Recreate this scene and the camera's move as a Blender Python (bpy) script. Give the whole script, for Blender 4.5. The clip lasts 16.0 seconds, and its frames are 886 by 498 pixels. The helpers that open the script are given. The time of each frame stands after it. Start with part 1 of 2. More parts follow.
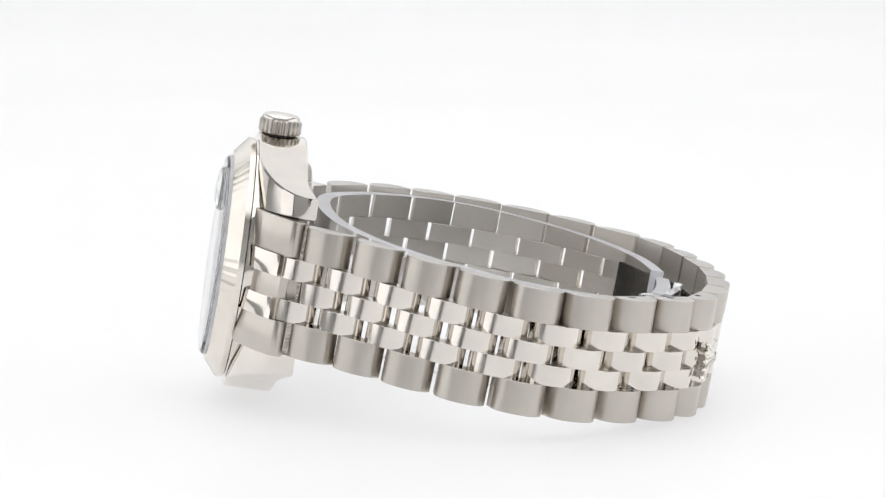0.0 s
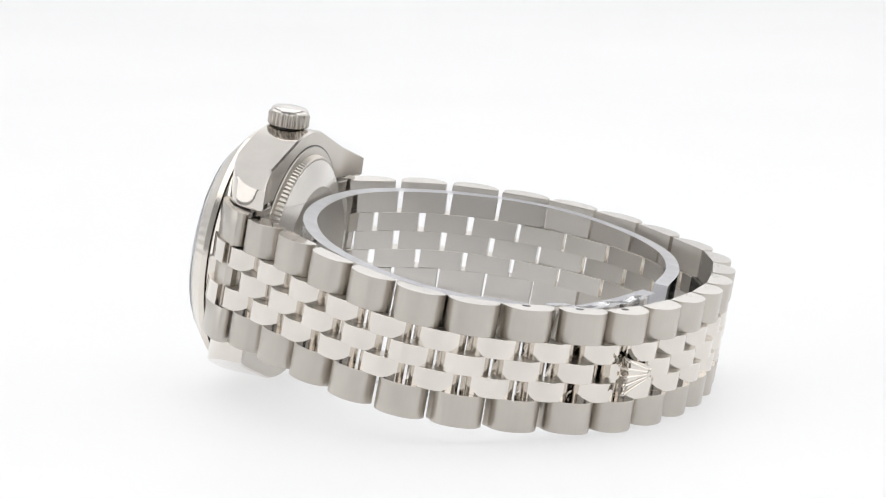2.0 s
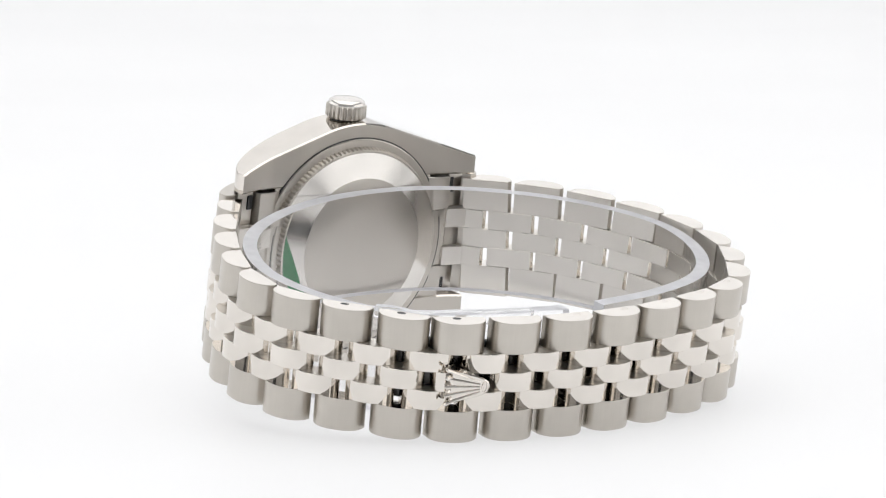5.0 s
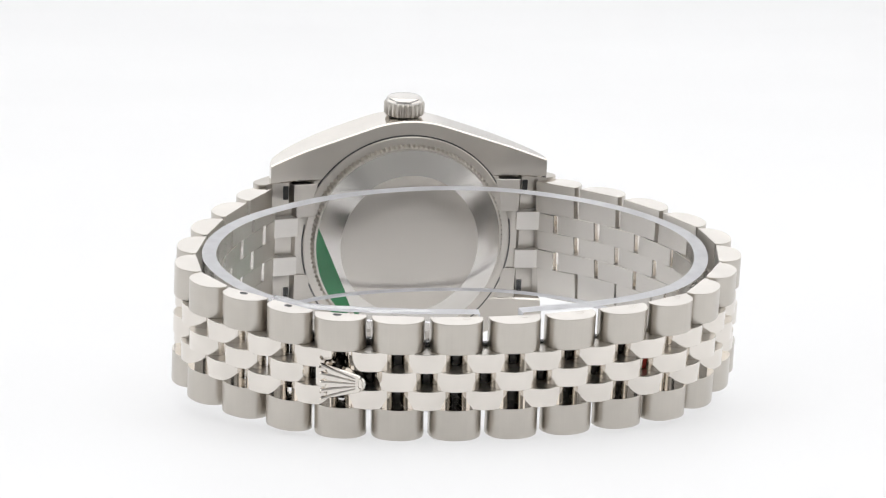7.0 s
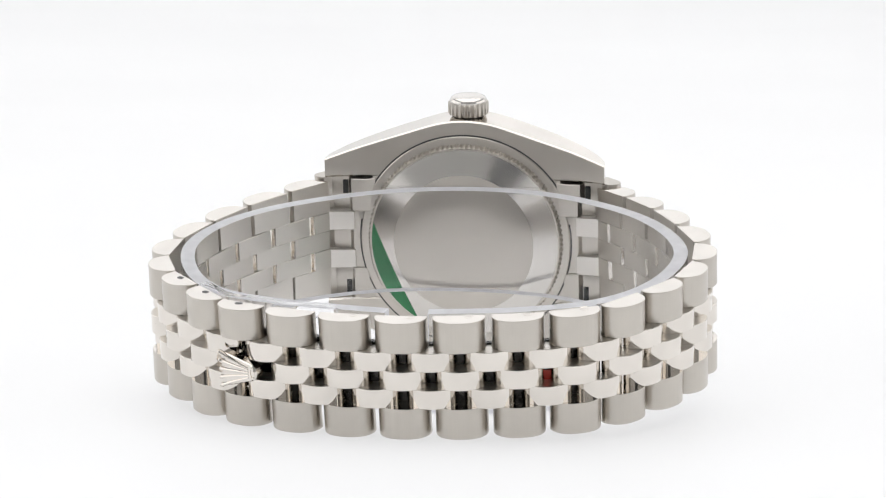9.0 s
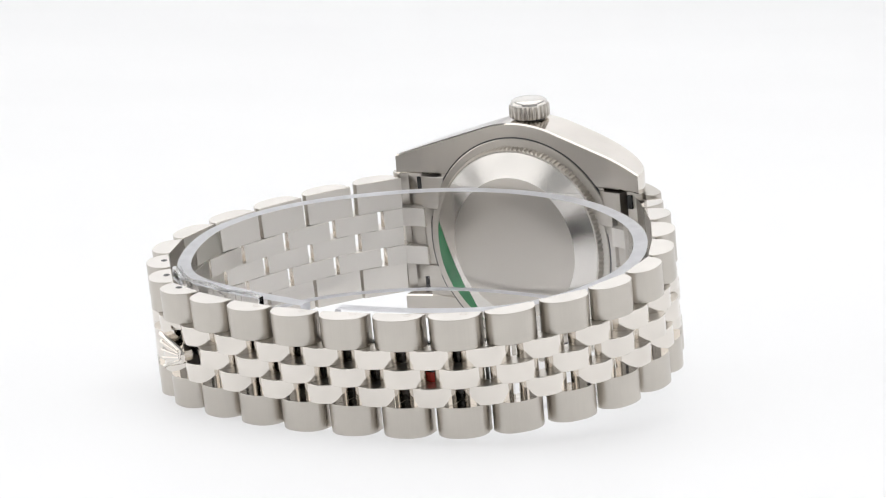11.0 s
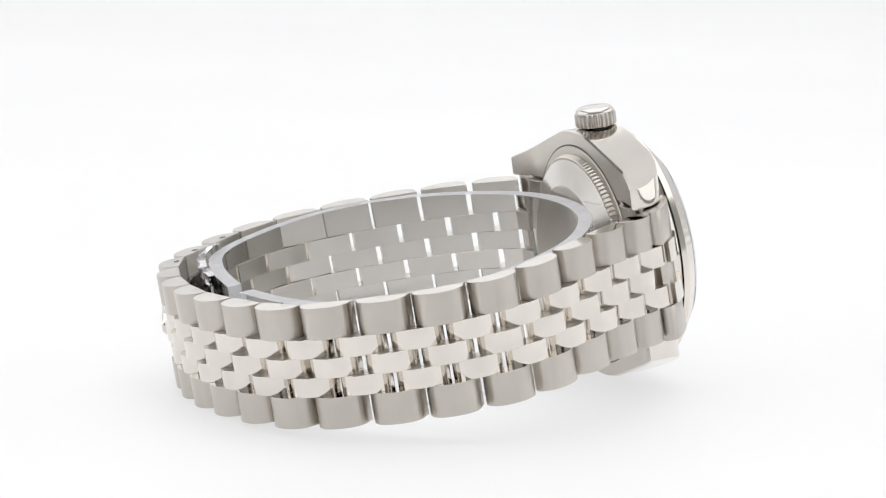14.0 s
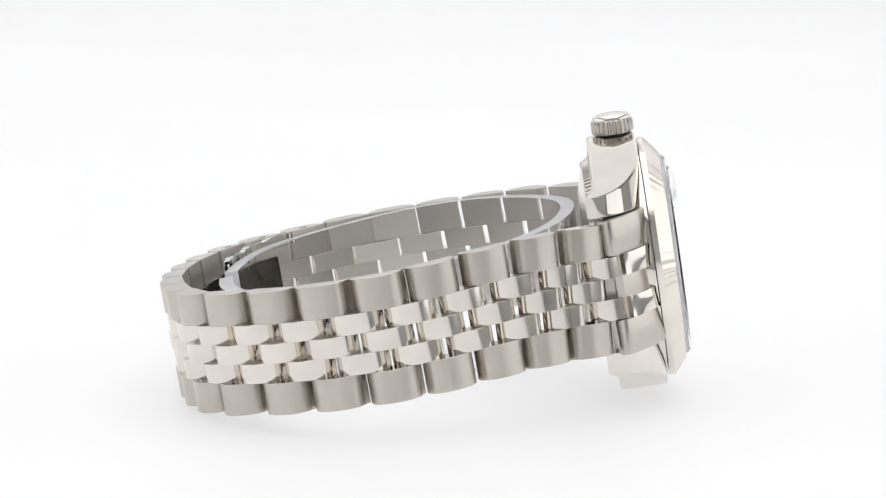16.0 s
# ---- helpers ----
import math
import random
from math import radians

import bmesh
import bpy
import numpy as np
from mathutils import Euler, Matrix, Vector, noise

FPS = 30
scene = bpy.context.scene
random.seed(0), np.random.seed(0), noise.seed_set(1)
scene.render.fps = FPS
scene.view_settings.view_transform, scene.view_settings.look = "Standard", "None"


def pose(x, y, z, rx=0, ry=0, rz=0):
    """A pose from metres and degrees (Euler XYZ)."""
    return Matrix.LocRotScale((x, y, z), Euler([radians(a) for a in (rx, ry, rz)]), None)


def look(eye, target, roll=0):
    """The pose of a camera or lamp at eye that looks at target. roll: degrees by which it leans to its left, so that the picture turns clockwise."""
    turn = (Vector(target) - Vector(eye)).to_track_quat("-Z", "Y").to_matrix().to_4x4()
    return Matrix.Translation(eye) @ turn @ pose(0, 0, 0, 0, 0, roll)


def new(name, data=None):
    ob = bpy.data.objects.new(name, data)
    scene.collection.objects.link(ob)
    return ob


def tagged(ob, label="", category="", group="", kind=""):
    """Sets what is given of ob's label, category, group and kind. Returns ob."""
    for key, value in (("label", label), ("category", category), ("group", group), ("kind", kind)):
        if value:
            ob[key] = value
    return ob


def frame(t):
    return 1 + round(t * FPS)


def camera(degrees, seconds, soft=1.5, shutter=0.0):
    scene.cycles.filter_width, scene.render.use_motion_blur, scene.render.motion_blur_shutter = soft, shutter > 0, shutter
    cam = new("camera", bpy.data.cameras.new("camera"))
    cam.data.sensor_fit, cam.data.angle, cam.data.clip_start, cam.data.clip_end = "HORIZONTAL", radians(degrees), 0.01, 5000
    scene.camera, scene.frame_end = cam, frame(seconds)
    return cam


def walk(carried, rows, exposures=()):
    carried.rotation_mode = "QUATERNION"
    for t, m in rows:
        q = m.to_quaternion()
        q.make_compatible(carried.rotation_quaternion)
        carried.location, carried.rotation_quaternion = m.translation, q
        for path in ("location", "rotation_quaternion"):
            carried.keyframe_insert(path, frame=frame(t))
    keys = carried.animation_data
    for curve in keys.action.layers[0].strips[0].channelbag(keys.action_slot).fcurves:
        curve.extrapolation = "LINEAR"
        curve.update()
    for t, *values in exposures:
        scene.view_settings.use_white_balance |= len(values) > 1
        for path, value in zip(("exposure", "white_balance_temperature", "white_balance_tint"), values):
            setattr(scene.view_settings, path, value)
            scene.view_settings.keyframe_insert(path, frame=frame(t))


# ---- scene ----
MM = 0.001

# ---- camera: fixed on a stand before the turning watch ----
cam = camera(13.66, 16.0, soft=1.2)
EYE = (0.0, -0.475, 0.08904)
AIM = (EYE[0] - 0.00062, EYE[1] + 1.0, EYE[2] - 0.14846)
walk(cam, [(0.0, look(EYE, AIM, 0.333)), (16.0, look(EYE, AIM, 0.333))])

# ---- light: a studio with a large soft ceiling light over a white sweep ----
world = bpy.data.worlds.new("studio_air")
scene.world = world
world.use_nodes = True
world.node_tree.nodes["Background"].inputs["Color"].default_value = (0.95, 0.98, 1.0, 1)
world.node_tree.nodes["Background"].inputs["Strength"].default_value = 0.06


def softbox(name, eye, target, w, h, power, color=(1, 1, 1)):
    data = bpy.data.lights.new(name, "AREA")
    data.shape, data.size, data.size_y = "RECTANGLE", w, h
    data.energy, data.color = power, color
    ob = new(name, data)
    ob.matrix_world = look(eye, target)
    return ob


softbox("softbox_top", (0, 0.0, 0.75), (0, 0.0, 0), 1.1, 1.2, 5.2, (1.0, 1.0, 1.0))
softbox("light_table_lamp", (0, 0.10, -0.30), (0, 0.10, 0.0), 2.4, 2.3, 22.2, (1.0, 1.0, 1.006))
softbox("backdrop_lamp", (0, 1.45, 0.75), (0, 0.0, 0.75), 2.2, 1.1, 18.4, (1.0, 1.0, 1.006))
softbox("softbox_left", (-1.24, -0.03, 0.50), (0, -0.03, 0.40), 2.1, 0.9, 6.0, (1.0, 1.0, 1.01))
softbox("softbox_right", (1.24, -0.03, 0.50), (0, -0.03, 0.40), 2.1, 0.9, 6.0, (1.0, 1.0, 1.01))


# ---- materials ----
def nodes_of(name):
    m = bpy.data.materials.new(name)
    m.use_nodes = True
    nt = m.node_tree
    return m, nt, nt.nodes["Principled BSDF"]


def coords(nt, scale=(1, 1, 1), vary=True):
    """Object coordinates, shifted by a random amount for each piece."""
    tc = nt.nodes.new("ShaderNodeTexCoord")
    mp = nt.nodes.new("ShaderNodeMapping")
    mp.inputs["Scale"].default_value = scale
    nt.links.new(tc.outputs["Object"], mp.inputs["Vector"])
    if vary:
        info = nt.nodes.new("ShaderNodeObjectInfo")
        mul = nt.nodes.new("ShaderNodeMath")
        mul.operation = "MULTIPLY"
        mul.inputs[1].default_value = 37.0
        nt.links.new(info.outputs["Random"], mul.inputs[0])
        nt.links.new(mul.outputs[0], mp.inputs["Location"])
    return mp


def noise_tex(nt, vec, scale, detail=3.0):
    n = nt.nodes.new("ShaderNodeTexNoise")
    n.inputs["Scale"].default_value = scale
    n.inputs["Detail"].default_value = detail
    nt.links.new(vec.outputs[0], n.inputs["Vector"])
    return n


def ramp(nt, fac, a, b, lo=0.3, hi=0.7):
    r = nt.nodes.new("ShaderNodeMapRange")
    r.inputs["From Min"].default_value, r.inputs["From Max"].default_value = lo, hi
    r.inputs["To Min"].default_value, r.inputs["To Max"].default_value = a, b
    nt.links.new(fac, r.inputs["Value"])
    return r.outputs["Result"]


def mix_color(nt, fac, a, b):
    mx = nt.nodes.new("ShaderNodeMix")
    mx.data_type = "RGBA"
    mx.inputs[6].default_value, mx.inputs[7].default_value = (*a, 1), (*b, 1)
    nt.links.new(fac, mx.inputs[0])
    return mx.outputs[2]


def metal(name, color, rough, spread=0.05, grain=(1, 1, 1), grain_scale=600.0, bump=0.0, tone=0.9, streak=0.0):
    m, nt, b = nodes_of(name)
    b.inputs["Metallic"].default_value = 1.0
    fine = noise_tex(nt, coords(nt, grain), grain_scale)
    broad = noise_tex(nt, coords(nt), 180.0, 2.0)
    nt.links.new(ramp(nt, fine.outputs["Fac"], max(0.02, rough - spread), rough + spread), b.inputs["Roughness"])
    nt.links.new(mix_color(nt, ramp(nt, broad.outputs["Fac"], 0.0, 1.0), [c * tone for c in color], color), b.inputs["Base Color"])
    if streak:
        # fine brush lines, lighter and darker
        mul = nt.nodes.new("ShaderNodeMix")
        mul.data_type, mul.blend_type = "RGBA", "MULTIPLY"
        mul.inputs[0].default_value = 1.0
        nt.links.new(b.inputs["Base Color"].links[0].from_socket, mul.inputs[6])
        nt.links.new(ramp(nt, fine.outputs["Fac"], 1.0 - streak, 1.0 + streak), mul.inputs[7])
        nt.links.new(mul.outputs[2], b.inputs["Base Color"])
    if bump:
        bp = nt.nodes.new("ShaderNodeBump")
        bp.inputs["Strength"].default_value = bump
        bp.inputs["Distance"].default_value = 0.00003
        nt.links.new(fine.outputs["Fac"], bp.inputs["Height"])
        nt.links.new(bp.outputs["Normal"], b.inputs["Normal"])
    return m


STEEL = (0.61, 0.572, 0.522)
brushed = metal("brushed_steel", (0.575, 0.54, 0.492), 0.29, 0.015, (170, 170, 4), 40.0, 0.0, 0.92, 0.014)
polished = metal("polished_steel", (0.785, 0.742, 0.688), 0.06, 0.02, (1, 1, 1), 300.0)
satin = metal("satin_steel", STEEL, 0.30, 0.008, (4, 4, 4), 30.0, 0.0, 0.95)
white_gold = metal("white_gold", (0.84, 0.79, 0.72), 0.18, 0.03)
bevel_steel = metal("worn_polished_steel", (0.76, 0.73, 0.69), 0.17, 0.03, (1, 1, 1), 300.0)
# satin with a raised base colour, in place of light inside the band
lightened_satin = metal("lightened_satin_steel", (0.77, 0.735, 0.685), 0.34, 0.02, (8, 8, 8), 60.0, 0.0, 0.95)
# near-black base: the shade behind the link gaps is put into this colour
shaded_steel = metal("gap_shaded_steel", (0.06, 0.058, 0.056), 0.25)
gasket = metal("dark_steel", (0.13, 0.127, 0.124), 0.35)


def paint(name, color, rough, tone=0.93, scale=40.0):
    m, nt, b = nodes_of(name)
    n = noise_tex(nt, coords(nt, vary=False), scale, 4.0)
    nt.links.new(mix_color(nt, ramp(nt, n.outputs["Fac"], 0.0, 1.0), [c * tone for c in color], color), b.inputs["Base Color"])
    b.inputs["Roughness"].default_value = rough
    return m


wall_grey = paint("studio_wall", (0.46, 0.46, 0.455), 0.8)


def opal(name):
    """White opal acrylic, lit through from below."""
    m, nt, b = nodes_of(name)
    n = noise_tex(nt, coords(nt, vary=False), 6.0, 3.0)
    col = mix_color(nt, ramp(nt, n.outputs["Fac"], 0.0, 1.0), (0.83, 0.83, 0.835), (0.86, 0.86, 0.865))
    b.inputs["Roughness"].default_value = 0.45
    tr = nt.nodes.new("ShaderNodeBsdfTranslucent")
    mx = nt.nodes.new("ShaderNodeMixShader")
    mx.inputs[0].default_value = 0.5
    nt.links.new(col, b.inputs["Base Color"])
    nt.links.new(col, tr.inputs["Color"])
    nt.links.new(b.outputs[0], mx.inputs[1])
    nt.links.new(tr.outputs[0], mx.inputs[2])
    nt.links.new(mx.outputs[0], nt.nodes["Material Output"].inputs["Surface"])
    return m


sweep_white = opal("white_opal_acrylic")
green_film = paint("green_film", (0.04, 0.27, 0.10), 0.35, 0.85, 300.0)
red_film = paint("red_print", (0.55, 0.05, 0.03), 0.4, 0.85, 300.0)
dial_silver = paint("silver_dial", (0.62, 0.61, 0.58), 0.4)
slot_dark = paint("slot_dark", (0.03, 0.03, 0.03), 0.5)


def clear(name, rough, ior, color):
    m, nt, b = nodes_of(name)
    b.inputs["Base Color"].default_value = (*color, 1)
    b.inputs["Transmission Weight"].default_value = 1.0
    b.inputs["IOR"].default_value = ior
    n = noise_tex(nt, coords(nt, vary=False), 250.0, 3.0)
    nt.links.new(ramp(nt, n.outputs["Fac"], rough * 0.6, rough * 1.4), b.inputs["Roughness"])
    return m


cuff_clear = clear("clear_plastic", 0.04, 1.25, (0.985, 0.985, 0.99))


def frosted(name, color):
    """A sawn edge of clear plastic: scatters light through and back."""
    m, nt, b = nodes_of(name)
    n = noise_tex(nt, coords(nt, vary=False), 500.0, 3.0)
    col = mix_color(nt, ramp(nt, n.outputs["Fac"], 0.0, 1.0), [c * 0.9 for c in color], color)
    b.inputs["Roughness"].default_value = 0.2
    b.inputs["IOR"].default_value = 1.6
    tr = nt.nodes.new("ShaderNodeBsdfTranslucent")
    mx = nt.nodes.new("ShaderNodeMixShader")
    mx.inputs[0].default_value = 0.5
    nt.links.new(col, b.inputs["Base Color"])
    nt.links.new(col, tr.inputs["Color"])
    nt.links.new(b.outputs[0], mx.inputs[1])
    nt.links.new(tr.outputs[0], mx.inputs[2])
    nt.links.new(mx.outputs[0], nt.nodes["Material Output"].inputs["Surface"])
    return m


cuff_edge = frosted("cut_plastic_edge", (0.96, 0.96, 0.99))
sapphire = clear("sapphire", 0.01, 1.3, (0.98, 0.99, 1.0))


# ---- helpers for building ----
def part(name, bm, material, parent=None, label="", m=None, sharp=32):
    """One bmesh, in millimetres, as one mesh object."""
    bmesh.ops.scale(bm, vec=(MM, MM, MM), verts=bm.verts)
    bmesh.ops.recalc_face_normals(bm, faces=bm.faces)
    me = bpy.data.meshes.new(name)
    bm.to_mesh(me)
    bm.free()
    for mat in material if isinstance(material, (list, tuple)) else (material,):
        me.materials.append(mat)
    me.polygons.foreach_set("use_smooth", [True] * len(me.polygons))
    me.set_sharp_from_angle(angle=radians(sharp))
    return placed(name, me, parent, label, m)


def placed(name, me, parent, label="", m=None):
    ob = new(name, me)
    ob.parent = parent
    if m is not None:
        ob.matrix_basis = m
    return tagged(ob, label=label)


def loft(bm, rings, closed=True, caps=True, material=0):
    """Join rings of equally many points; rings are lists of (x, y, z)."""
    rows = [[bm.verts.new(p) for p in ring] for ring in rings]
    n = len(rows[0])
    for a, b in zip(rows, rows[1:]):
        for i in range(n if closed else n - 1):
            f = bm.faces.new((a[i], a[(i + 1) % n], b[(i + 1) % n], b[i]))
            f.material_index = material
    if caps:
        bm.faces.new(rows[0][::-1])
        bm.faces.new(rows[-1])
    return rows


def prism(bm, outline, z0, z1, chamfer=0.12):
    """An outline in x, y drawn out along z, with chamfered rims."""
    cx = sum(p[0] for p in outline) / len(outline)
    cy = sum(p[1] for p in outline) / len(outline)
    w = max(p[0] for p in outline) - min(p[0] for p in outline)
    h = max(p[1] for p in outline) - min(p[1] for p in outline)
    fx, fy = 1 - 2 * chamfer / w, 1 - 2 * chamfer / h
    small = [(cx + (x - cx) * fx, cy + (y - cy) * fy) for x, y in outline]
    loft(bm, [[(x, y, z0) for x, y in small], [(x, y, z0 + chamfer) for x, y in outline],
              [(x, y, z1 - chamfer) for x, y in outline], [(x, y, z1) for x, y in small]])


def lathe(bm, profile, steps=96, wave=None, caps=True, material=0):
    """Turn a profile of (x, radius) round the x axis. wave(i, k) adds to x and radius."""
    rings = []
    for k, (x, r) in enumerate(profile):
        ring = []
        for i in range(steps):
            dx, dr = wave(i, k) if wave else (0, 0)
            a = 2 * math.pi * i / steps
            ring.append((x + dx, (r + dr) * math.sin(a), (r + dr) * math.cos(a)))
        rings.append(ring)
    loft(bm, rings, True, caps, material)


def spline(points, per=24):
    """A Catmull-Rom line through points in the plane."""
    out = []
    for i in range(len(points) - 1):
        p0, p1, p2, p3 = (Vector(points[min(max(j, 0), len(points) - 1)]) for j in (i - 1, i, i + 1, i + 2))
        for k in range(per):
            t = k / per
            out.append(0.5 * (2 * p1 + (p2 - p0) * t + (2 * p0 - 5 * p1 + 4 * p2 - p3) * t * t + (3 * p1 - p0 - 3 * p2 + p3) * t ** 3))
    out.append(Vector(points[-1]))
    return out


def spaced(line, n):
    """n + 1 points at equal arcs along a line."""
    run = [0.0]
    for a, b in zip(line, line[1:]):
        run.append(run[-1] + (b - a).length)
    out, j = [], 0
    for i in range(n + 1):
        s = run[-1] * i / n
        while j < len(run) - 2 and run[j + 1] < s:
            j += 1
        out.append(line[j].lerp(line[j + 1], (s - run[j]) / max(1e-9, run[j + 1] - run[j])))
    return out


# ---- the studio ----
def build_studio():
    bm = bmesh.new()
    path = [(-1.2, 0.0)] + [(0.75 + 0.35 * math.sin(a), 0.35 - 0.35 * math.cos(a)) for a in np.linspace(0, math.pi / 2, 17)] + [(1.10, 1.3)]
    for w in (-1.3, 1.3):
        for y, z in path:
            bm.verts.new((w * 1000, y * 1000, z * 1000))
    bm.verts.ensure_lookup_table()
    n = len(path)
    for i in range(n - 1):
        bm.faces.new((bm.verts[i], bm.verts[n + i], bm.verts[n + i + 1], bm.verts[i + 1]))
    ob = part("backdrop", bm, sweep_white, sharp=60)
    tagged(ob, "seamless white studio sweep under and behind the watch", "backdrop", kind="structure")
    for name, x0, x1, y0, y1, z0, z1 in (("wall_left", -1.36, -1.30, -1.26, 1.15, -0.4, 1.3), ("wall_right", 1.30, 1.36, -1.26, 1.15, -0.4, 1.3),
                                         ("wall_front", -1.30, 1.30, -1.26, -1.20, -0.4, 1.3)):
        bm = bmesh.new()
        prism(bm, [(x0 * 1000, y0 * 1000), (x1 * 1000, y0 * 1000), (x1 * 1000, y1 * 1000), (x0 * 1000, y1 * 1000)], z0 * 1000, z1 * 1000, 4)
        tagged(part(name, bm, wall_grey), "plain grey studio wall", "wall", kind="structure")
    bm = bmesh.new()
    prism(bm, [(-1360, -1260), (1360, -1260), (1360, 1150), (-1360, 1150)], 1304, 1360, 4)
    tagged(part("ceiling", bm, wall_grey), "plain grey studio ceiling", "ceiling", kind="structure")


build_studio()


def build_studio_camera():
    """The dark camera on its column, mirrored in the caseback; it stands just behind the eye."""
    ob = tagged(new("studio_camera"), "black studio camera on a dark steel column", "camera")
    black = paint("black_camera_shell", (0.035, 0.037, 0.042), 0.55, 0.8, 60.0)
    glass = paint("lens_glass", (0.01, 0.012, 0.02), 0.08)
    y0 = EYE[1] * 1000 - 25
    bm = bmesh.new()
    lathe(bm, [(-5, 30), (0, 36), (2, 38), (30, 38), (32, 36), (60, 36), (64, 34), (95, 34), (95, 5)], 64)
    part("lens_barrel", bm, black, ob, "", pose(0, y0 * MM, EYE[2], 0, 0, -90))
    bm = bmesh.new()
    lathe(bm, [(-5.5, 29.5), (-2, 25), (-0.5, 14), (0, 0.05)][::-1], 48)
    part("front_glass", bm, glass, ob, "dark coated front lens", pose(0, (y0 - 1) * MM, EYE[2], 0, 0, -90))
    bm = bmesh.new()
    prism(bm, [(-72, y0 - 165), (72, y0 - 165), (72, y0 - 108), (60, y0 - 96), (-60, y0 - 96), (-72, y0 - 108)], EYE[2] * 1000 - 52, EYE[2] * 1000 + 42, 5)
    prism(bm, [(-30, y0 - 160), (30, y0 - 160), (24, y0 - 100), (-24, y0 - 100)], EYE[2] * 1000 + 38, EYE[2] * 1000 + 64, 6)
    part("camera_body", bm, black, ob)
    bm = bmesh.new()
    prism(bm, [(28 * math.cos(a), y0 - 130 + 28 * math.sin(a)) for a in np.linspace(0, 2 * math.pi, 33)[:-1]], 0, EYE[2] * 1000 - 50, 2)
    part("column", bm, gasket, ob)


build_studio_camera()

# ---- the wristwatch, lying on its side; x from dial to clasp, z towards the crown ----
TILT, YAW, LIFT = 10.45, 5.47, 8.29
watch = tagged(new("wristwatch"), "stainless steel wristwatch with five-row link bracelet lying on its side", "wristwatch")

# Hinge line of the bracelet, from one end link round the clasp to the other.
HINGE = [(-21.6, -20.0), (-8.9, -29.4), (2.9, -34.7), (9.8, -34.95), (16.7, -32.1), (22.2, -27.5), (27.6, -22.7), (31.8, -10.8),
         (33.0, -1.0), (32.5, 8.6), (29.0, 22.0), (23.2, 27.5), (16.6, 32.1), (9.4, 34.1), (1.8, 33.7), (-10.2, 27.3), (-21.8, 18.6)]
LINKS = 23
NODES = spaced(spline(HINGE), LINKS)
PITCH = (NODES[1] - NODES[0]).length
INNER, OUTER = -0.95, 2.1
CLASP = 11.5


def band_width(i):
    """Width of the bracelet at node i."""
    return 14.94 + 1.39 * (abs(i - CLASP) / CLASP) ** 1.6


def band_mid(p):
    """Height of the bracelet's middle line at a point of the hinge line."""
    base = 5.58 + 0.019 * p[1] - 0.535 * (p[1] / 30) ** 2
    k = max(0.0, min(1.0, (-p[0] - 5) / 16))
    return base + (4.42 - base) * k * k


def d_profile(half, power, root, lean, n=16):
    """A half-moon section, flat inside and rounded outside; lean shifts its inner side along."""
    foot = INNER + 0.5
    pts = [(half * -math.cos(math.pi * k / n)) for k in range(n + 1)]
    arc = [(s, foot + (OUTER - foot) * max(0.0, 1 - abs(s / half) ** power) ** (1 / root)) for s in pts]
    return [(-half + lean, INNER)] + arc + [(half + lean, INNER)]


def lean_at(i):
    return 0.3 * max(-1.0, min(1.0, (i - 11.0) / 6.0))


def link_pose(a, b, z):
    """Pose of a link between two points of the hinge line: x along the band, y outwards, z across it."""
    mid = (a + b) / 2
    level = band_mid(mid)
    along = Vector((b.x - a.x, b.y - a.y, band_mid(b) - band_mid(a))).normalized()
    out = Vector((along.y, -along.x, 0)).normalized()
    up = out.cross(along)
    at = Vector((mid.x, mid.y, level)) + up * (z - level)
    return Matrix(((along.x, out.x, up.x, at.x * MM), (along.y, out.y, up.y, at.y * MM), (along.z, out.z, up.z, at.z * MM), (0, 0, 0, 1)))


def flat_back(ob):
    """The flat inner face and sides of a link take the lightened satin."""
    for f in ob.data.polygons:
        if f.normal.y < -0.7 or abs(f.normal.z) > 0.9:
            f.material_index = 1
    return ob


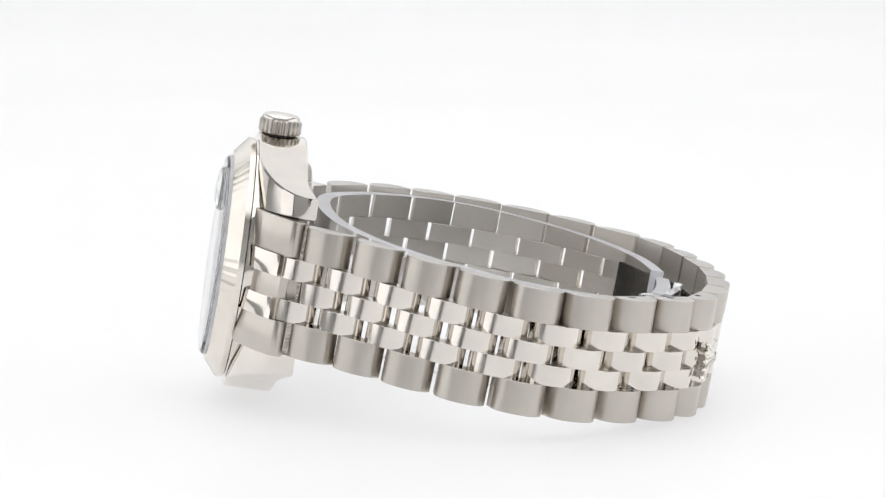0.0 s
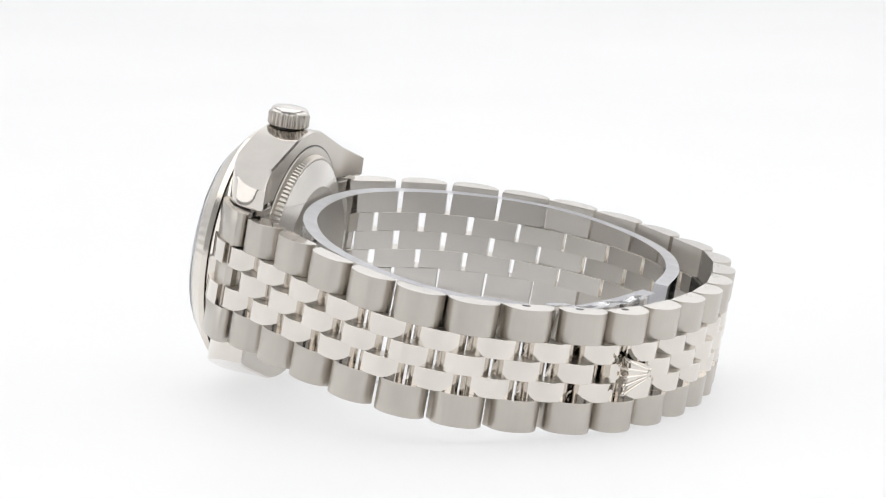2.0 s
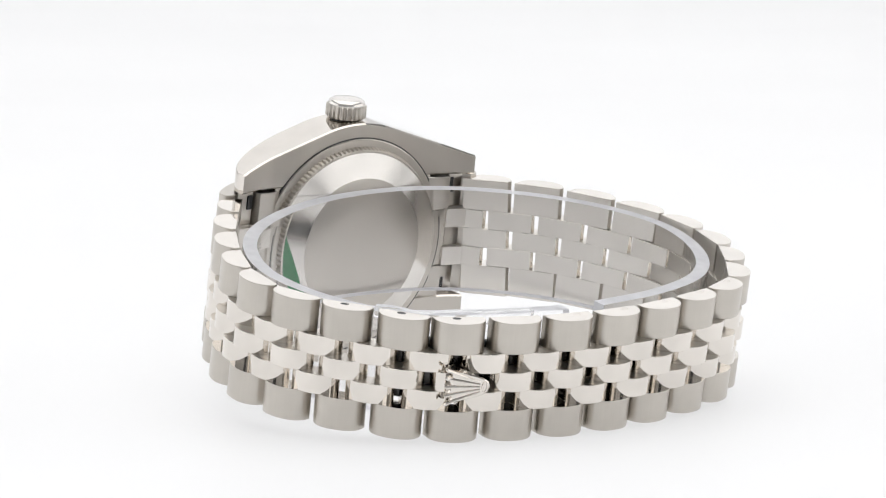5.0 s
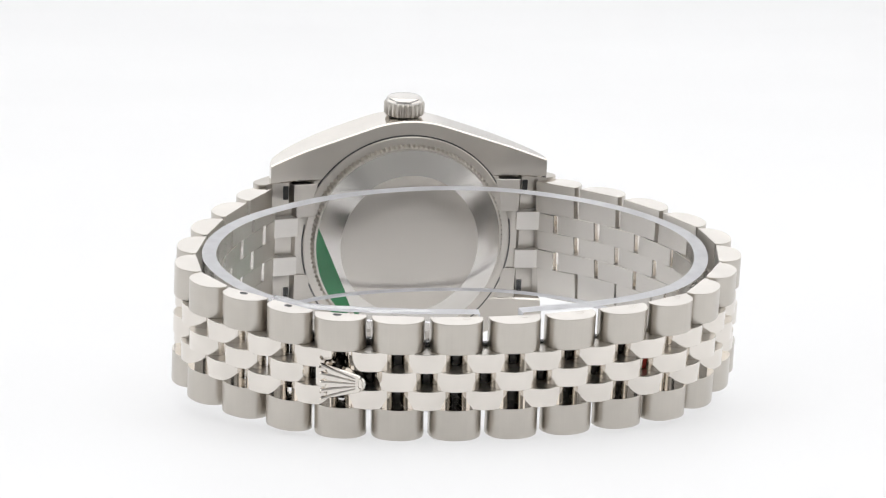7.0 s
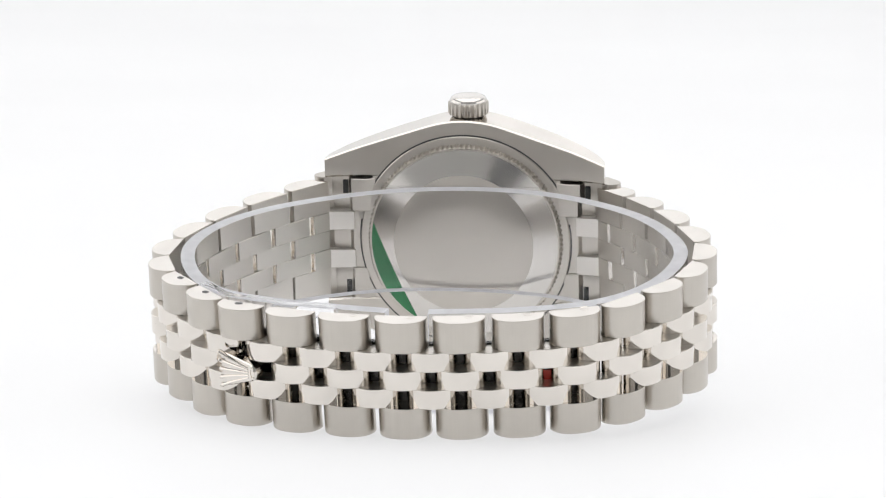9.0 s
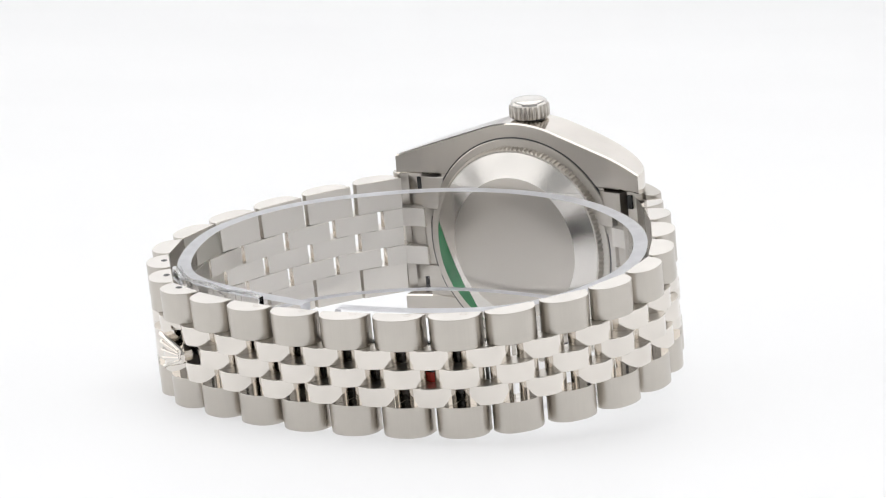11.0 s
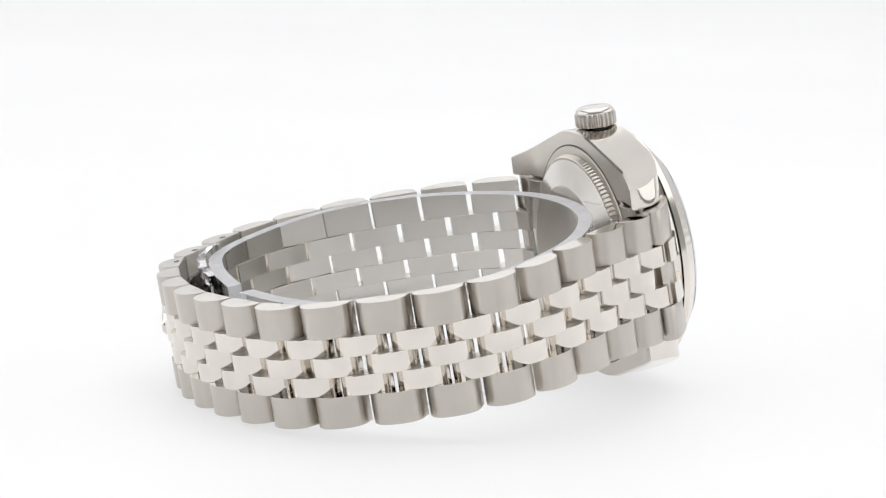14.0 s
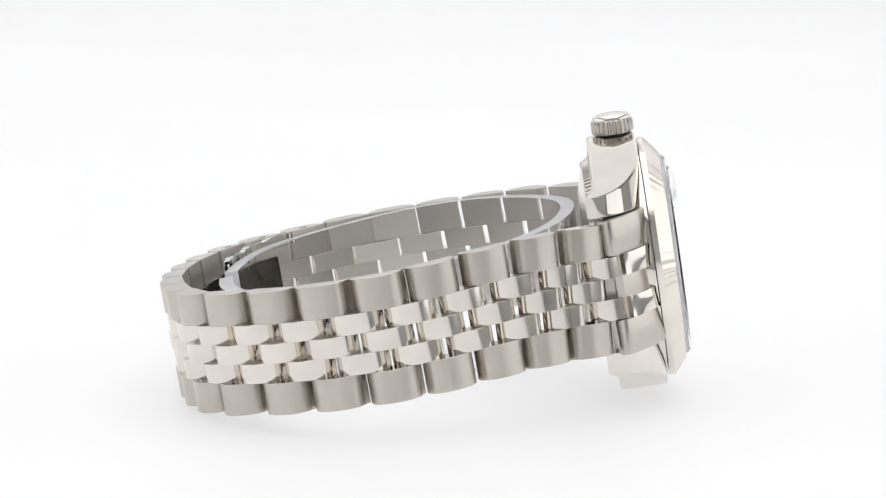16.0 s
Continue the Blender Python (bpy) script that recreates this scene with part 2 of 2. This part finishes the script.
def build_bracelet():
    for i in range(LINKS):
        a, b = NODES[i], NODES[i + 1]
        w, mid = band_width(i + 0.5), band_mid((a + b) / 2)
        ow, iw = w * 0.26, w * 0.48 / 3
        outer_shape = d_profile(PITCH * 0.5 - 0.34, 2.4, 2.0, lean_at(i))
        inner_shape = d_profile(PITCH * 0.5 - 0.45, 2.05, 1.85, lean_at(i))
        bm = bmesh.new()
        prism(bm, outer_shape, -ow / 2, ow / 2, 0.05)
        ob = part("outer_link", bm, [brushed, polished, lightened_satin], watch, "", link_pose(a, b, mid + w / 2 - ow / 2))
        for f in ob.data.polygons:
            if abs(f.normal.z) > 0.9:
                f.material_index = 1
            elif f.normal.y < -0.7:
                f.material_index = 2
        placed("outer_link", ob.data, watch, "", link_pose(a, b, mid - w / 2 + ow / 2))
        if i in (6, 7, 8):
            # screw sunk into the rim
            bm = bmesh.new()
            loft(bm, [[(-0.4 + 0.55 * math.cos(q), -0.25 + 0.42 * math.sin(q), z) for q in np.linspace(0, 2 * math.pi, 17)[:-1]] for z in (ow / 2 - 0.3, ow / 2 + 0.012)])
            screw = part("screw", bm, gasket, ob)
            bm = bmesh.new()
            prism(bm, [(-0.9, -0.4), (0.1, -0.28), (0.1, -0.08), (-0.9, -0.2)], ow / 2 - 0.2, ow / 2 + 0.03, 0.01)
            part("slot", bm, slot_dark, screw)
        elif 9 < i < 15:
            bm = bmesh.new()
            ring = [[(1.2 + (0.5 - k) * math.cos(q), -0.3 + (0.4 - k) * math.sin(q), ow / 2 + h) for q in np.linspace(0, 2 * math.pi, 21)[:-1]] for k, h in ((0.0, -0.1), (0.0, 0.012), (0.07, 0.012), (0.07, -0.1))]
            loft(bm, ring, True, False)
            part("pin_end", bm, satin, ob)
        bm = bmesh.new()
        prism(bm, inner_shape, -iw / 2 + 0.005, iw / 2 - 0.005, 0.025)
        if i == 8:
            bm.free()
        else:
            flat_back(part("center_link", bm, [polished, lightened_satin], watch, "", link_pose(a, b, mid)))
    for i in range(LINKS + 1):
        p = NODES[i]
        a = (NODES[i - 1] + p) / 2 if i else p - (NODES[1] - p) / 2
        b = (NODES[i + 1] + p) / 2 if i < LINKS else p + (p - NODES[i - 1]) / 2
        w, mid = band_width(i), band_mid(p)
        iw = w * 0.48 / 3
        inner_shape = d_profile(PITCH * 0.5 - 0.45, 2.05, 1.85, lean_at(i - 0.5))
        bm = bmesh.new()
        prism(bm, inner_shape, -iw / 2 + 0.005, iw / 2 - 0.005, 0.025)
        ob = flat_back(part("center_link", bm, [polished, lightened_satin], watch, "", link_pose(a, b, mid + iw)))
        placed("center_link", ob.data, watch, "", link_pose(a, b, mid - iw))


def strip(bm, line, inner, outer, z0, z1, ends=True):
    """A curved band of even thickness along a line in the plane; z0 and z1 are heights."""
    rings = []
    for i, p in enumerate(line):
        t = (line[min(i + 1, len(line) - 1)] - line[max(i - 1, 0)]).normalized()
        o = Vector((t.y, -t.x))
        q, r = p + o * inner, p + o * outer
        rings.append([(q.x, q.y, z0), (r.x, r.y, z0), (r.x, r.y, z1), (q.x, q.y, z1)])
    loft(bm, rings, True, ends)


def build_clasp():
    line = spaced(spline([NODES[i] for i in range(7, 16)]), 40)
    mid = band_mid(NODES[11])
    # plain steel blade, coloured dark so the gaps before it look shaded
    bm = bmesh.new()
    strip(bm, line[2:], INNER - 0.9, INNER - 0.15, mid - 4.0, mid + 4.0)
    blade = part("clasp_blade", bm, shaded_steel, watch, "folded steel clasp blade")
    bm = bmesh.new()
    strip(bm, line[34:37], INNER - 0.12, INNER - 0.05, mid - 1.0, mid + 0.2)
    part("print_mark", bm, red_film, blade, "small red printed mark")
    # lever tab: a fan with ridges, narrow end rounded
    a, b = NODES[8], NODES[9]
    m = link_pose(a, b, band_mid((a + b) / 2) - 0.2) @ pose(0.9 * MM, 0, 0) @ Matrix.Diagonal((0.9, 1, 0.86, 1))
    bm = bmesh.new()
    fan = [(-2.5, -2.55), (-1.0, -2.2), (2.2, -1.25), (2.9, -0.7), (3.1, 0.0), (2.9, 0.7), (2.2, 1.25), (-1.0, 2.2), (-2.5, 2.55), (-2.2, 1.5), (-2.9, 1.3), (-2.4, 0.4), (-3.0, 0.0), (-2.4, -0.4), (-2.9, -1.3), (-2.2, -1.5)]
    rings = []
    for lift, f in ((1.2, 1.0), (2.35, 1.0), (2.55, 0.93)):
        rings.append([(x * f, lift, z * f) for x, z in fan])
    loft(bm, rings)
    tab = part("clasp_lever", bm, polished, watch, "polished fan-shaped clasp lever", m)
    for k in range(5):
        s = (k - 2) / 2
        bm = bmesh.new()
        rings = []
        for x, z, r in ((1.7, s * 0.75, 0.16), (0.0, s * 1.35, 0.22), (-1.6, s * 1.95, 0.26), (-2.5, s * 2.35, 0.3), (-2.9, s * 2.5, 0.36), (-3.15, s * 2.6, 0.2)):
            rings.append([(x, 2.5 + r * math.cos(q), z + r * math.sin(q)) for q in np.linspace(0, 2 * math.pi, 9)[:-1]])
        loft(bm, rings)
        part("ridge", bm, polished, tab)
    bm = bmesh.new()
    rings = []
    for q in np.linspace(0, 2 * math.pi, 21)[:-1]:
        cx, cz = 2.35 + 0.32 * math.cos(q), 0.72 * math.sin(q)
        rings.append([(cx + 0.13 * math.cos(h) * math.cos(q), 2.55 + 0.13 * math.sin(h), cz + 0.13 * math.cos(h) * math.sin(q)) for h in np.linspace(0, 2 * math.pi, 7)[:-1]])
    loft(bm, rings + rings[:1], True, False)
    bmesh.ops.remove_doubles(bm, verts=bm.verts, dist=1e-4)
    part("oval_rim", bm, polished, tab)
    bm = bmesh.new()
    iw = band_width(8.5) * 0.48 / 3
    prism(bm, [(-3.05, INNER), (-3.05, 0.2), (-2.75, 1.1), (-2.2, 1.5), (-1.2, 1.6), (-1.0, 1.3), (-1.0, INNER)], -iw / 2, iw / 2, 0.04)
    part("center_link", bm, polished, watch, "", link_pose(a, b, band_mid((a + b) / 2)))


CASE = pose(-28.05 * MM, -0.5 * MM, 4.4 * MM, 0, -1.9, 0)
RIM = 16.6
SLOPE = radians(18.2)


def flank(y):
    """Half width of the case at y along its length."""
    y = abs(y)
    turn = RIM * math.sin(SLOPE)
    if y < turn:
        return math.sqrt(RIM * RIM - y * y)
    return RIM * math.cos(SLOPE) - math.tan(SLOPE) * (y - turn)


def build_case():
    bm = bmesh.new()
    lathe(bm, [(0.0, 14.2), (0.0, 15.3), (0.5, 15.45), (6.0, 15.3), (6.15, 14.9), (6.15, 13.0)], 120)
    ys = 19.0 * np.sin(np.linspace(-math.pi / 2, math.pi / 2, 81))
    for side in (1, -1):
        rings = []
        for y in ys:
            k = min(1.0, max(0.0, (abs(y) - 8.0) / 11.0))
            front = 0.15 + 6.7 * (1 - math.sqrt(1 - k * k))
            back = 6.3 + 1.3 * max(0.0, (abs(y) - 13.5) / 5.5) ** 1.5
            zi, zo = 8.6, flank(y)
            c = 0.22
            ring = [(front, zi), (front, zo - c), (front + c, zo), (back - 0.25, zo), (back, zo - 0.2), (back, zi + c), (back - c, zi)]
            rings.append([(x, y, side * z) for x, z in ring])
        loft(bm, rings)
    case = part("case", bm, [polished, satin], watch, "polished steel case with tapered lugs", CASE)
    for f in case.data.polygons:
        if f.normal.x > 0.7:
            f.material_index = 1

    bm = bmesh.new()
    teeth = 80

    def fluting(i, k):
        return ((0.045, -0.02) if i % 4 in (0, 1) else (0, 0)) if k in (3, 4) else (0, 0)
    lathe(bm, [(-0.14, 14.2), (-0.14, 15.5), (-0.85, 15.6), (-1.1, 15.35), (-2.4, 13.8), (-2.65, 13.5), (-2.65, 12.95), (-1.8, 12.95)], teeth * 4, fluting, False)
    part("bezel", bm, white_gold, watch, "fluted white gold bezel", CASE, 20)
    bm = bmesh.new()
    lathe(bm, [(-1.9, 0.05), (-1.9, 12.9), (-3.1, 12.9), (-3.4, 12.6), (-3.45, 6.0), (-3.45, 0.05)], 96, None, True)
    crystal = part("crystal", bm, sapphire, watch, "clear flat sapphire crystal", CASE)
    # added white ring: gives the clear crystal edge its brightness by colour
    bm = bmesh.new()
    lathe(bm, [(-2.4, 12.91), (-2.4, 12.98), (-3.05, 12.98), (-3.05, 12.91)], 96, None, False)
    part("whitening_ring", bm, cuff_edge, crystal, "white ring added to brighten the crystal's edge")
    bm = bmesh.new()
    lathe(bm, [(-3.47, 2.9), (-3.9, 2.7), (-4.2, 1.8), (-4.3, 0.9), (-4.33, 0.05)], 40, None, True)
    bmesh.ops.transform(bm, matrix=Matrix.Translation((0, 0, 8.6)), verts=bm.verts)
    part("magnifier_lens", bm, sapphire, crystal, "small domed lens on the crystal")
    bm = bmesh.new()
    lathe(bm, [(-1.6, 12.9), (-1.4, 12.9), (-1.4, 0.05)], 96, None, True)
    part("dial", bm, dial_silver, watch, "plain silver dial", CASE)

    # caseback: toothed rim, polished bevel, brushed middle
    bm = bmesh.new()

    def teeth_back(i, k):
        return (0, -0.2 if i % 4 in (2, 3) else 0) if k in (3, 4) else (0, 0)
    lathe(bm, [(6.0, 14.5), (6.42, 14.5), (6.5, 14.4), (6.52, 13.52), (7.25, 13.3), (7.42, 13.12), (7.42, 12.9)], 124 * 4, teeth_back, False)
    back = part("caseback", bm, satin, watch, "screw-down steel caseback with toothed rim", CASE, 20)
    bm = bmesh.new()
    lathe(bm, [(7.3, 12.95), (7.45, 12.88), (8.4, 9.6)], 160, None, False)
    part("polished_bevel", bm, bevel_steel, back)
    bm = bmesh.new()
    lathe(bm, [(8.4, 9.6), (8.43, 9.5), (8.47, 5.0), (8.48, 0.05)], 96, None, True)
    part("back_plate", bm, satin, back, "plain brushed round back plate")
    bm = bmesh.new()
    lathe(bm, [(6.2, 14.5), (6.345, 14.52), (6.345, 14.72), (6.2, 14.74)], 160, None, False)
    part("seam_ring", bm, gasket, back, "dark seam round the caseback")
    # remains of a green film on the bevel
    bm = bmesh.new()
    pa, pb = Vector((-12.6, 2.6)), Vector((-6.6, -11.1))
    rows = []
    for i in range(25):
        f = i / 24
        chord = pa.lerp(pb, f)
        ang = math.atan2(chord.x, chord.y)
        r0 = chord.length
        row = []
        for j in range(5):
            r = r0 + (12.85 - r0) * j / 4
            row.append(bm.verts.new((7.45 + (12.88 - r) * 0.29 + 0.03, r * math.sin(ang), r * math.cos(ang))))
        rows.append(row)
    for ra, rb in zip(rows, rows[1:]):
        for j in range(4):
            bm.faces.new((ra[j], ra[j + 1], rb[j + 1], rb[j]))
    part("green_film", bm, green_film, back, "torn strip of green protective film")

    # crown
    bm = bmesh.new()
    steps = 96

    def ribs(i, k):
        return (0, -0.28 if i % 4 in (2, 3) else 0) if k in (2, 3, 4) else (0, 0)
    lathe(bm, [(0.25, 1.5), (0.28, 2.3), (0.4, 2.6), (0.6, 2.74), (1.95, 2.74), (2.2, 2.5), (2.25, 0.05)], steps, ribs, True)
    crown_pose = CASE @ pose(2.75 * MM, 0, 16.4 * MM, 0, -90, 0)
    crown = part("winding_crown", bm, satin, watch, "ribbed steel winding crown", crown_pose, 25)
    bm = bmesh.new()
    lathe(bm, [(2.1, 2.5), (2.3, 2.5), (2.6, 2.35), (2.8, 2.05), (2.9, 1.6), (2.96, 0.8), (2.98, 0.05)], 64)
    part("crown_cap", bm, bevel_steel, crown, "polished domed cap")
    bm = bmesh.new()
    lathe(bm, [(-0.4, 2.2), (0.1, 2.15), (0.15, 1.75), (0.5, 1.7)], 48)
    part("crown_tube", bm, gasket, crown)


def build_end_links():
    bow = spline([(-21.9, -19.4), (-22.1, -20.4), (-22.8, -20.9), (-23.8, -20.6), (-25.6, -18.5), (-27.0, -16.2), (-27.9, -13.9)], 4)
    shape = [(p.x, p.y) for p in bow] + [(-27.9, -12.3), (-22.0, -12.3), (-21.5, -13.6), (-21.5, -15.6), (-22.6, -16.1), (-22.6, -18.4)]
    for side in (1, -1):
        w, mid = 17.0, 4.42
        ow, iw = w * 0.26, w * 0.48 / 3
        bm = bmesh.new()
        outline = [(x, y * side - 0.5) for x, y in shape]
        prism(bm, outline, mid + w / 2 - ow, mid + w / 2, 0.08)
        prism(bm, outline, mid - w / 2, mid - w / 2 + ow, 0.08)
        ob = part("end_link", bm, brushed, watch, "brushed steel end link between the lugs")
        inner = [(x + (0.35 if x < -21.7 else -0.3), max(y, -18.9 if x > -23.2 else -20.2) * side - 0.5) for x, y in shape]
        bm = bmesh.new()
        prism(bm, [(x, y) for x, y in inner], mid - w / 2 + ow + 0.02, mid + w / 2 - ow - 0.02, 0.05)
        part("middle_piece", bm, satin, ob)
        for k in (1, -1):
            bm = bmesh.new()
            face = spline([(-24.4, -20.4), (-25.9, -18.7), (-27.3, -16.4), (-28.15, -14.2)], 6)
            prism(bm, [(p.x, p.y * side - 0.5) for p in face] + [(-27.0, -13.5 * side - 0.5), (-24.0, -17.4 * side - 0.5)],
                  mid + k * iw - iw / 2 + 0.03, mid + k * iw + iw / 2 - 0.03, 0.04)
            part("raised_piece", bm, polished, ob)
            bm = bmesh.new()
            prism(bm, [(-21.4, -15.4 * side - 0.5), (-20.9, -19.6 * side - 0.5), (-22.0, -20.0 * side - 0.5), (-22.4, -15.4 * side - 0.5)],
                  mid + k * iw - iw / 2 + 0.08, mid + k * iw + iw / 2 - 0.08, 0.05)
            part("hinge_tongue", bm, lightened_satin, ob, "bright flat tongue into the first link")
            bm = bmesh.new()
            prism(bm, [(-22.7, -16.9 * side - 0.5), (-22.7, -16.2 * side - 0.5), (-22.4, -16.2 * side - 0.5), (-22.4, -16.9 * side - 0.5)], mid + k * 7.1 - 0.95, mid + k * 7.1 + 0.95, 0.02)
            part("bar_slot", bm, slot_dark, ob, "dark slot of the spring bar")


def build_cuff():
    """Clear plastic strip bent inside the bracelet, its ends nearly meeting at the clasp."""
    pts = [(26.4, -2.6), (24.8, -13.5), (21.2, -23.8), (14.6, -29.6), (5.0, -32.2), (-4.0, -29.4), (-11.5, -22.5), (-16.8, -12.0), (-18.4, 0.0), (-16.8, 12.0),
           (-11.5, 21.8), (-4.0, 28.2), (5.0, 31.4), (14.4, 29.3), (21.4, 23.2), (25.4, 13.0), (26.6, 2.6)]
    line = spaced(spline(pts), 120)
    bm = bmesh.new()
    rings = []
    for i, p in enumerate(line):
        t = (line[min(i + 1, 120)] - line[max(i - 1, 0)]).normalized()
        o = Vector((t.y, -t.x))
        q, r = p - o * 0.9, p + o * 0.9
        top = 12.35 - 0.028 * p.x + 0.012 * p.y + 0.1 * math.sin(i * 0.23)
        bot = -1.3
        rings.append([(q.x, q.y, bot), (r.x, r.y, bot), (r.x, r.y, top), (q.x, q.y, top)])
    loft(bm, rings)
    bm.faces.ensure_lookup_table()
    ends = list(bm.faces)[-2:]
    for f in bm.faces:
        f.normal_update()
        if abs(f.normal.z) > 0.7 or f in ends:
            f.material_index = 1
    cuff = part("plastic_cuff", bm, [cuff_clear, cuff_edge])
    # the end folded over beside the clasp
    bm = bmesh.new()
    rings = []
    fold = spaced(spline([(19.3, -26.4), (22.8, -22.4), (25.2, -15.0), (26.4, -8.5)]), 18)
    for i, p in enumerate(fold):
        t = (fold[min(i + 1, 18)] - fold[max(i - 1, 0)]).normalized()
        o = Vector((t.y, -t.x))
        q, r = p + o * 0.5, p + o * (1.5 + 0.2 * math.sin(i * 1.7))
        top = 12.2 + 0.15 * math.sin(i * 0.9)
        rings.append([(q.x, q.y, 10.8), (r.x, r.y, 10.8), (r.x, r.y, top), (q.x, q.y, top)])
    loft(bm, rings)
    part("folded_end", bm, [cuff_clear, cuff_edge], cuff, "creased end of the plastic strip")
    return tagged(cuff, "clear bent plastic strip holding the bracelet open", "plastic strip")


build_bracelet()
build_clasp()
build_case()
build_end_links()
cuff = build_cuff()


# ---- the slow turn about the upright axis ----
TURN = [(t, -11.651 * t) for t in range(0, 17, 2)]


def motions():
    rows = [(t, pose(0, 0, LIFT * MM, 0, 0, a + YAW) @ pose(0, 0, 0, 0, TILT, 0)) for t, a in TURN]
    walk(watch, rows)
    walk(cuff, rows)


motions()
